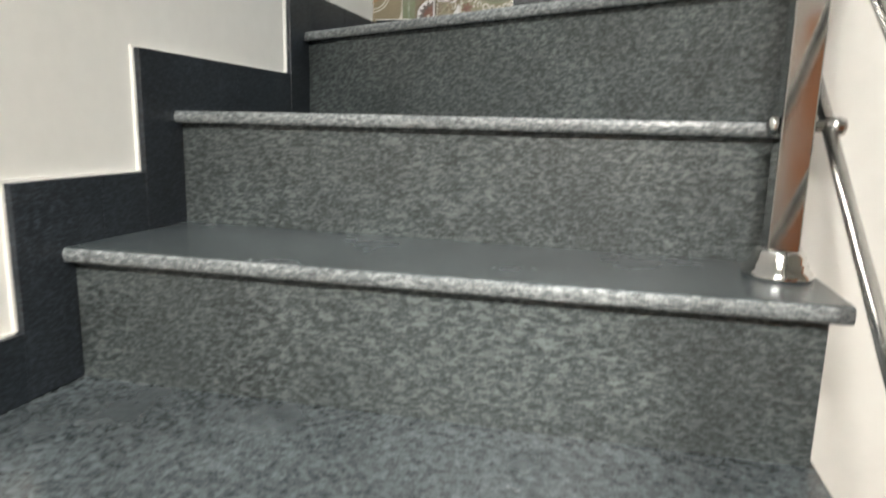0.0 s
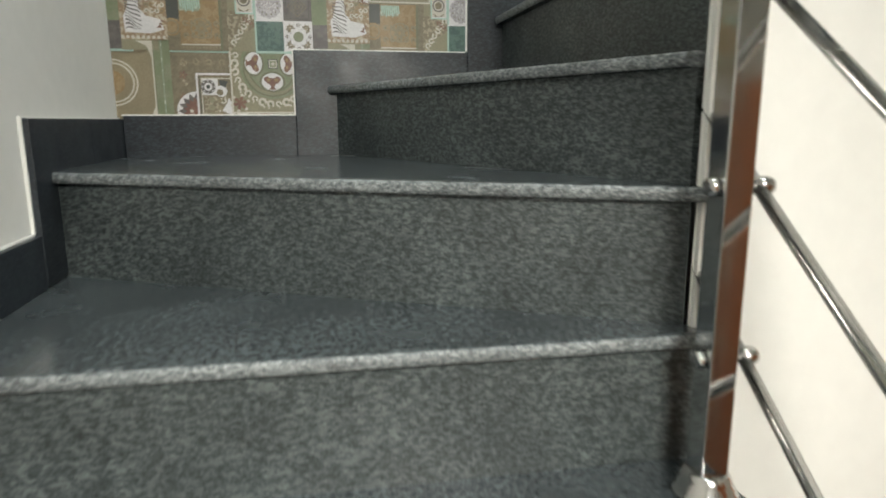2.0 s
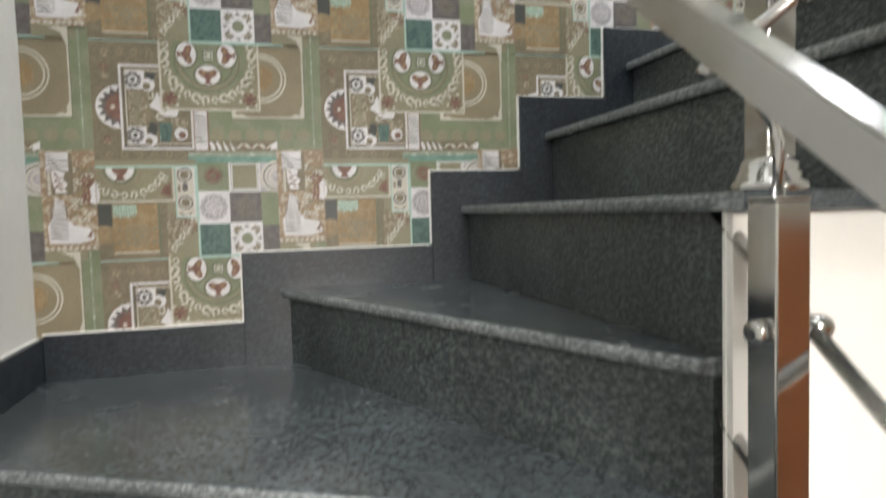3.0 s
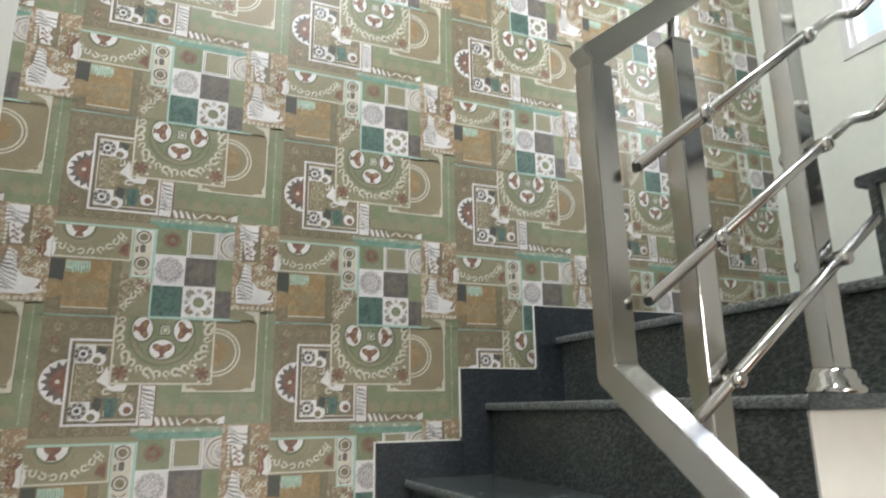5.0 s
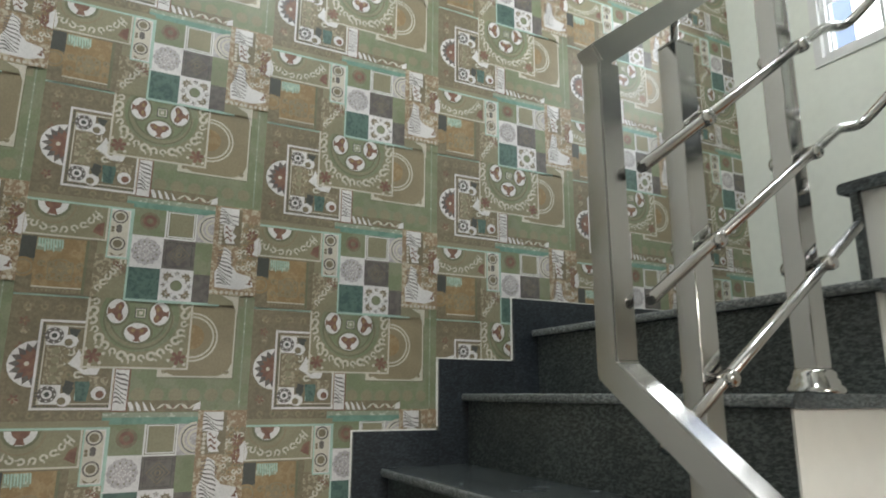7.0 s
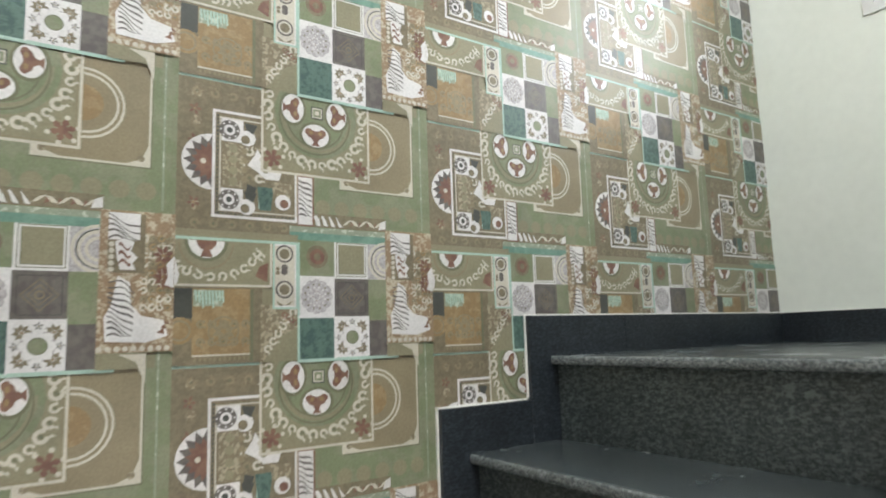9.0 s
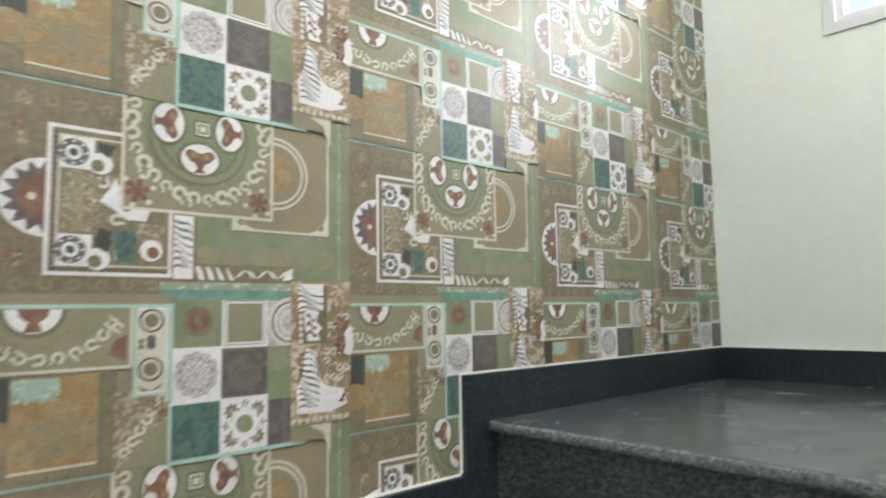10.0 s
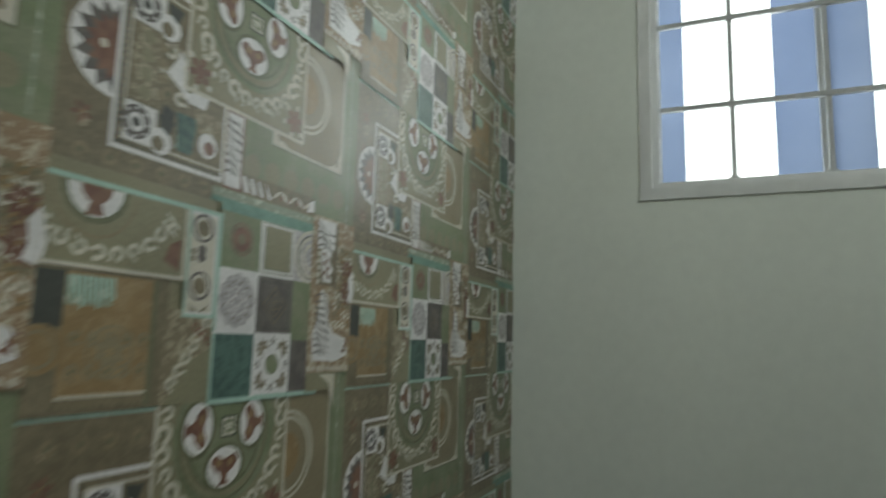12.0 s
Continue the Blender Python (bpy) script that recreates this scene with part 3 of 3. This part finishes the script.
    p.disc("white", -0.32, 0.418, 0.06, 18, 180, 360)
    p.disc("rust", -0.32, 0.418, 0.034, 12, 180, 360)
    p.poly("rust", [(-0.33, 0.39), (-0.31, 0.39), (-0.3, 0.362), (-0.34, 0.362)])
    for i in range(10):
        a = radians(212 + 14 * i)
        p.curl("cream", -0.3 + 0.165 * math.cos(a), 0.43 + 0.135 * math.sin(a), 0.017, 60 * i)
    p.poly("rust", [(-0.155, 0.3), (-0.112, 0.28), (-0.11, 0.35), (-0.14, 0.335)])
    p.curl("cream", -0.135, 0.37, 0.015, 10)
    p.poly("white", [(-0.42, 0.36), (-0.405, 0.3), (-0.412, 0.268), (-0.42, 0.268)])
    # column of rings
    p.rect("white", -0.093, 0.19, -0.004, 0.42)
    p.rect("cream", -0.086, 0.197, -0.012, 0.413)
    for v in (0.385, 0.255):
        p.ring("grey_brown", -0.05, v, 0.026, 0.033, 0, 360, 18)
        p.disc("brown", -0.05, v, 0.019, 12)
    for v in (0.335, 0.32):
        p.disc("grey_brown", -0.05, v, 0.013, 8)
        p.disc("brown", -0.075, v - 0.005, 0.008, 6)
    p.poly("brown", [(-0.08, 0.215), (-0.05, 0.197), (-0.02, 0.215), (-0.03, 0.2), (-0.07, 0.197)])
    p.line("mint", -0.093, 0.185, 0.0, 0.43, 0.007)
    # checker of small tiles
    p.rect("mint", 0.0, -0.004, 0.006, T)
    p.rect("olive", 0.0, 0.0, 0.362, T)
    p.rect("green", 0.0, 0.305, 0.145, T)
    p.disc("brown", 0.075, 0.38, 0.043, 18)
    p.disc("rust", 0.075, 0.38, 0.03, 14)
    p.disc("brown", 0.075, 0.38, 0.014, 10)
    p.rect("white", 0.143, 0.3, 0.283, 0.447)
    p.line("ring_shade", 0.151, 0.308, 0.276, 0.439, 0.003)
    p.rect("ring_shade", 0.16, 0.317, 0.268, 0.431)
    p.rect("olive", 0.163, 0.32, 0.268, 0.431)
    p.rect("sea", 0.0, 0.44, 0.362, T)
    p.rect("grey", 0.283, 0.3, 0.362, 0.44)
    for r in (0.03, 0.05, 0.068):
        p.ring("cream", 0.362, 0.372, r, r + 0.01, 92, 268)
    p.ring("dark", 0.362, 0.372, 0.06, 0.064, 92, 268)
    p.rect("white", 0.0, 0.155, 0.143, 0.307)
    for a in range(0, 360, 30):
        p.disc("grey", 0.072 + 0.046 * math.cos(radians(a)), 0.231 + 0.048 * math.sin(radians(a)), 0.018, 10)
    p.disc("grey", 0.072, 0.231, 0.052, 20)
    for a in range(0, 360, 90):
        p.flower("white", 0.072 + 0.016 * math.cos(radians(a)), 0.231 + 0.016 * math.sin(radians(a)), 0.012, 3, a)
    for a in range(15, 375, 30):
        p.disc("brown", 0.072 + 0.046 * math.cos(radians(a)), 0.231 + 0.046 * math.sin(radians(a)), 0.004, 5)
        p.disc("white", 0.072 + 0.034 * math.cos(radians(a)), 0.231 + 0.034 * math.sin(radians(a)), 0.004, 5)
    p.rect("grey_brown", 0.143, 0.155, 0.284, 0.3)
    p.line("dark", 0.156, 0.168, 0.271, 0.287, 0.002)
    for r, c in ((0.05, "brown"), (0.046, "grey_brown"), (0.032, "brown"), (0.028, "grey_brown")):
        p.poly(c, [(0.2135 + r, 0.228), (0.2135, 0.228 + r), (0.2135 - r, 0.228), (0.2135, 0.228 - r)])
    p.ring("brown", 0.2135, 0.228, 0.009, 0.014, sides=10)
    p.rect("green", 0.284, 0.14, 0.362, 0.3)
    p.rect("grey_brown", 0.284, 0.0, 0.362, 0.14)
    p.rect("teal", 0.0, 0.0, 0.143, 0.155)
    p.rect("white", 0.143, 0.0, 0.286, 0.157)
    for u in (0.175, 0.254):
        for v in (0.038, 0.118):
            p.flower("brown", u, v, 0.026, 8, 10)
    for a in range(0, 360, 90):
        p.flower("grey_brown", 0.2145 + 0.055 * math.cos(radians(a)), 0.078 + 0.058 * math.sin(radians(a)), 0.014, 5, a)
    p.disc("grey", 0.2145, 0.078, 0.046, 18)
    for a in range(0, 360, 45):
        p.disc("white", 0.2145 + 0.034 * math.cos(radians(a)), 0.078 + 0.036 * math.sin(radians(a)), 0.015, 9)
    p.disc("white", 0.2145, 0.078, 0.034, 16)
    p.disc("ring_shade", 0.2145, 0.078, 0.026, 16)
    p.disc("green", 0.2145, 0.078, 0.023, 14)
    p.rect("mint", -0.002, 0.0, 0.007, 0.43)
    p.rect("mint", -0.002, -0.008, 0.414, 0.004)
    p.rect("white", 0.14, 0.0, 0.146, 0.155)
    p.rect("white", 0.0, 0.152, 0.143, 0.158)
    # striped and flowered column
    p.rect("floral", 0.362, 0.05, R, 0.5)
    p.rect("scroll", 0.5, 0.2, 0.578, 0.42)
    p.rect("rust", 0.53, 0.25, 0.578, 0.36)
    p.rect("floral", 0.505, 0.16, 0.578, 0.24)
    for i in range(36):
        u, v = 0.49 + 0.024 * (i % 4), 0.19 + 0.028 * (i // 4)
        p.curl(("cream", "khaki", "cream", "ochre")[(i * 7 // 3) % 4], u, v, 0.0125, 77 * i)
    for v in (0.29, 0.36):
        p.flower("rust", 0.545, v, 0.034, 7, 20)
    p.rect("brown", 0.385, 0.3, 0.49, 0.49)
    p.rect("white", 0.385, 0.405, 0.475, 0.492)
    p.zebra("grey_brown", 0.385, 0.405, 0.475, 0.49, 5, -0.035)
    p.poly("white", [(0.405, 0.4), (0.43, 0.41), (0.46, 0.4), (0.45, 0.37), (0.47, 0.35), (0.455, 0.33), (0.465, 0.31), (0.42, 0.31), (0.41, 0.35)])
    p.zebra("rust", 0.415, 0.32, 0.45, 0.4, 3, 0.01)
    for i in range(5):
        p.disc("cream", 0.395, 0.31 + 0.02 * i, 0.009, 6)
    p.poly("white", [(0.385, 0.085), (0.38, 0.16), (0.4, 0.2), (0.415, 0.29), (0.45, 0.27), (0.455, 0.2), (0.485, 0.165), (0.55, 0.15), (0.565, 0.1), (0.5, 0.08)])
    p.zebra("grey_brown", 0.39, 0.1, 0.462, 0.29, 11, -0.04, 0.008)
    for i in range(3):
        p.poly("rust", [(0.53 + 0.012 * i, 0.11 + 0.014 * i), (0.555 + 0.008 * i, 0.106 + 0.016 * i), (0.55, 0.125 + 0.012 * i)])
    p.poly("white", [(0.578, 0.36), (0.555, 0.33), (0.56, 0.29), (0.55, 0.265), (0.578, 0.255)])
    for i in range(9):
        p.disc("cream", 0.37 + 0.024 * i, 0.062, 0.009, 6)
    p.rect("olive", 0.362, 0.0, 0.502, 0.05)
    p.poly("cream", [(0.502, 0.045), (0.424, 0.045), (0.474, 0.02), (0.502, -0.05)])
    return p.shapes


def clipped(pts, axis, value, keep_over):
    out = []
    for a, b in zip(pts, pts[1:] + pts[:1]):
        ina, inb = ((q[axis] >= value) == keep_over for q in (a, b))
        if ina:
            out.append(a)
        if ina != inb:
            f = (value - a[axis]) / (b[axis] - a[axis])
            out.append((a[0] + (b[0] - a[0]) * f, a[1] + (b[1] - a[1]) * f))
    return out


def wallpaper():
    verts, faces, inks = [], [], []
    shapes = motif()
    lift = 0.0045 / len(shapes)
    for i in range(-1, 5):
        for j in range(0, 8):
            for k, (name, pts) in enumerate(shapes):
                q = [(UX + PX * (i + u), UZ + PZ * (j + v)) for u, v in pts]
                lo_x, hi_x = min(a for a, _ in q), max(a for a, _ in q)
                lo_z, hi_z = min(b for _, b in q), max(b for _, b in q)
                if hi_x < 0.001 or lo_x > XR - 0.001 or hi_z < 0.5 or lo_z > TOP:
                    continue
                for axis, value, over, needed in ((0, 0.0, True, lo_x < 0), (0, XR, False, hi_x > XR), (1, 0.5, True, lo_z < 0.5), (1, TOP, False, hi_z > TOP)):
                    if needed:
                        q = clipped(q, axis, value, over)
                if len(q) < 3:
                    continue
                start = len(verts)
                y = -0.0003 - lift * k
                verts.extend((a, y, b) for a, b in q)
                faces.append(tuple(range(start, start + len(q))))
                inks.append(ORDER.index(name))
    me = bpy.data.meshes.new("wallpaper")
    me.from_pydata(verts, [], faces)
    for name in ORDER:
        me.materials.append(INKS[name])
    me.polygons.foreach_set("material_index", inks)
    me.update()
    ob = new("wallpaper", me)
    return tagged(ob, "glossy olive green patchwork-carpet wallpaper with white ornaments", "wallpaper", kind="structure")


wallpaper()

# ---- railings ----
railing = thing("stair_railing", "polished stainless steel stair railing with square handrail", "railing")
low = lambda y: 1.131 + 0.735 * (y + 1.024)
up = lambda x: 1.806 + 0.775 * (x - 1.2)
LX, RY, UX3 = 0.925, -1.005, 1.55  # planes of the three rails
rise3 = lambda y: up(UX3) + 0.725 * (RY - y)
part("handrail", square_tube([(LX, -2.6, low(-2.6)), (LX, RY - 0.004, low(RY)), (LX, RY, up(LX) - 0.02)], 0.038, 0.039), STEEL_SATIN, railing)
part("handrail", square_tube([(LX - 0.018, RY, up(LX - 0.018)), (UX3, RY, up(UX3))], 0.038, 0.038), STEEL_SATIN, railing)
part("handrail", square_tube([(UX3, RY + 0.02, up(UX3)), (UX3, RY - 0.03, up(UX3) + 0.01), (UX3, -2.9, rise3(-2.9))], 0.038, 0.038), STEEL_SATIN, railing)


def post(x, y, z0, z1, knobs, side, rail):
    """A square capped post on a stepped round foot, with a bent pin to the rail and bar holders. side: (dx, dy) to the bars; rail: the pin's upper end."""
    p = part("post", box((x - 0.019, y - 0.019, z0 + 0.01), (x + 0.019, y + 0.019, z1), 0.002), STEEL, railing)
    part("foot_ring", lathe([(0.042, 0), (0.043, 0.003), (0.042, 0.01), (0.037, 0.013), (0.0365, 0.02), (0.033, 0.023), (0.0325, 0.03), (0.029, 0.036), (0.026, 0.038)], (x, y, z0), sides=32), STEEL, p, smooth=True)
    part("post_cap", box((x - 0.0195, y - 0.0195, z1), (x + 0.0195, y + 0.0195, z1 + 0.004), 0.0015), STEEL_SATIN, p)
    part("pin", tube([(x, y, z1 + 0.003), (x, y, z1 + 0.5 * (rail[2] - z1)), rail], 0.0065, bend=0.012), STEEL, p, smooth=True)
    axis = "X" if side[0] else "Y"
    s = side[0] or side[1]
    for z in knobs:
        at = (x - 0.019 * side[0], y - 0.019 * side[1], z)
        cap = part("screw_cap", lathe([(0.008, 0), (0.0125, -0.002 * s), (0.0125, -0.009 * s), (0.01, -0.012 * s), (0.006, -0.0125 * s)], at, axis, 18), STEEL, p, smooth=True)
        at = (at[0] - 0.0126 * side[0], at[1] - 0.0126 * side[1], z)
        part("socket", lathe([(0.0045, 0), (0.0035, -0.0008 * s)], at, axis, 6), RUBBER, cap)
        at = (x + 0.019 * side[0], y + 0.019 * side[1], z)
        part("bar_holder", lathe([(0.0075, 0), (0.0075, 0.014 * s), (0.012, 0.016 * s), (0.0125, 0.032 * s), (0.0105, 0.037 * s), (0.006, 0.039 * s)], at, axis, 16), STEEL, p, smooth=True)
    return p


BX, BY = 1.022, RY - 0.041
lower_bars = [lambda y, z=z: z + 0.8 * (y + 1.125) for z in (0.793, 0.566, 0.346)]
post(0.984, -1.125, 0.152, 0.915, [f(-1.125) for f in lower_bars], (1, 0), (LX + 0.012, -1.12, low(-1.12) - 0.012))
for f in lower_bars:
    bar = part("bar", tube([(BX, -2.5, f(-2.5)), (BX, -0.985, f(-0.985))], 0.0085), STEEL_BAR, railing, smooth=True)
    part("end_plug", lathe([(0.0075, 0), (0.0075, 0.003)], (BX, -0.9852, f(-0.985)), "Y", 12), RUBBER, bar)
b1, b2, b3 = (lambda x: 1.413 + 0.743 * (x - 0.951)), (lambda x: 1.238 + 0.712 * (x - 0.957)), (lambda x: 1.084 + 0.735 * (x - 1.009))
for x, z0, z1 in ((1.08, 0.927, 1.645), (1.327, 1.118, 1.838)):
    post(x, RY, z0, z1, (b1(x), b2(x), b3(x)), (0, -1), (x + 0.004, RY, up(x) - 0.018))
post(1.54, -1.13, UP_Z, 2.1, (1.842, 1.655), (-1, 0), (UX3, -1.125, rise3(-1.125) - 0.018))
for f, z4 in ((b1, 1.842), (b2, 1.655)):
    bar = part("bar", tube([(0.953, BY, f(0.953)), (1.41, BY, f(1.41)), (1.47, BY - 0.004, f(1.41) + 0.016), (1.499, -1.13, z4), (1.499, -2.8, z4 + 0.76 * 1.67)], 0.0085, bend=0.022), STEEL_BAR, railing, smooth=True)
    part("end_plug", lathe([(0.0075, 0), (0.0075, 0.003)], (0.9508, BY, f(0.9515)), "X", 12), RUBBER, bar)
bar = part("bar", tube([(0.96, BY, b3(0.96)), (1.428, BY, b3(1.428))], 0.0085), STEEL_BAR, railing, smooth=True)
part("end_plug", lathe([(0.0075, 0), (0.0075, 0.003)], (1.4275, BY, b3(1.4285)), "X", 12), RUBBER, bar)

# ---- window ----
window = thing("window_1", "white framed window with painted grille and blue film panes", "window", kind="structure")
y0, y1, z0, z1 = WIN


def rim(x0, x1, inset, wide):
    """Four sides of a rectangular frame."""
    bm = bmesh.new()
    a, b, c, d = y0 + inset, y1 - inset, z0 + inset, z1 - inset
    for lo, hi in (((x0, a, c), (x1, b, c + wide)), ((x0, a, d - wide), (x1, b, d)), ((x0, b - wide, c + wide), (x1, b, d - wide)), ((x0, a, c + wide), (x1, a + wide, d - wide))):
        add_box(bm, lo, hi)
    return bm


part("window_frame", rim(XR - 0.006, XR + 0.07, 0.0, 0.03), FRAME, window)
part("sash_frame", rim(XR + 0.012, XR + 0.06, 0.03, 0.018), FRAME, window)
part("frame_gasket", rim(XR + 0.03, XR + 0.055, 0.048, 0.004), GRILLE, window)
GX = XR + 0.03
uprights = (-0.58, -0.798, -1.01, -1.21)
levels = (2.534, 2.772)
for y in uprights:
    part("grille_bar", box((GX, y - 0.006, z0 + 0.05), (GX + 0.012, y + 0.006, z1 - 0.05), 0.0015), GRILLE, window)
for z in levels:
    part("grille_bar", box((GX - 0.004, y0 + 0.05, z - 0.0065), (GX + 0.009, y1 - 0.05, z + 0.0065), 0.0015), GRILLE, window)
for y in uprights:
    for z in (z0 + 0.05, *levels):
        bm = bmesh.new()
        w = 0.017
        ring = [bm.verts.new((GX + 0.001, y + w * math.cos(a), z + w * math.sin(a))) for a in (0, math.pi / 2, math.pi, 1.5 * math.pi)]
        back = [bm.verts.new((GX + 0.008, v.co.y, v.co.z)) for v in ring]
        bm.faces.new(ring), bm.faces.new(back[::-1])
        for q in range(4):
            bm.faces.new((ring[q], back[q], back[(q + 1) % 4], ring[(q + 1) % 4]))
        bmesh.ops.recalc_face_normals(bm, faces=bm.faces[:])
        part("grille_gusset", bm, GRILLE, window)


def pane(a, b, x):
    q = part("pane", box((x, a, z0 + 0.045), (x + 0.005, b, z1 - 0.045)), BLUE_GLASS, window)
    q.visible_shadow = False
    return q


pane(-0.462, -0.395, XR + 0.07)
pane(-0.9, -0.682, XR + 0.07)
part("sash_stile", box((XR + 0.062, -0.808, z0 + 0.045), (XR + 0.085, -0.782, z1 - 0.045), 0.002), FRAME, window)

# daylight beyond the window
n = Nodes("bright_sky")
em = n.put("ShaderNodeEmission", Color=(0.97, 0.985, 1.0, 1), Strength=5.0)
n.link(em.outputs[0], n.tree.nodes["Material Output"].inputs["Surface"])
tagged(part("backdrop", box((8.0, -9, -2), (8.1, 7, 9)), n.mat), "plain bright daylight beyond the window", "sky", kind="structure")

# ---- wooden doors of the hall ----


def door(wide, place):
    d = thing("wooden_door", "closed reddish brown panelled wooden door", "door", "hall doors")
    h = wide / 2
    part("door_leaf", box((-h, -0.02, 0), (h, 0.02, 2.0), 0.003), WOOD, d)
    for a, b in ((-h - 0.08, -h), (h, h + 0.08)):
        part("door_jamb", box((a, -0.03, 0), (b, 0.03, 2.08), 0.003), WOOD, d)
    part("door_head", box((-h, -0.03, 2.003), (h, 0.03, 2.08), 0.003), WOOD, d)
    for z in (0.15, 0.75, 1.35):
        for x in (-h + 0.08, 0.04):
            part("door_panel", box((x, -0.032, z), (x + h - 0.12, -0.02, z + 0.5), 0.006), WOOD, d)
    part("door_handle", tube([(h - 0.06, -0.02, 1.0), (h - 0.06, -0.06, 1.0), (h - 0.16, -0.06, 1.0)], 0.009, bend=0.012), STEEL, d, "steel lever handle")
    d.matrix_basis = place
    return d


door(0.84, pose(2.02, BACK + 0.032, LOW, 0, 0, 180))
door(0.84, pose(XR - 0.032, -2.72, LOW, 0, 0, -90))
door(0.7, pose(2.03, MID - 0.032, LOW))
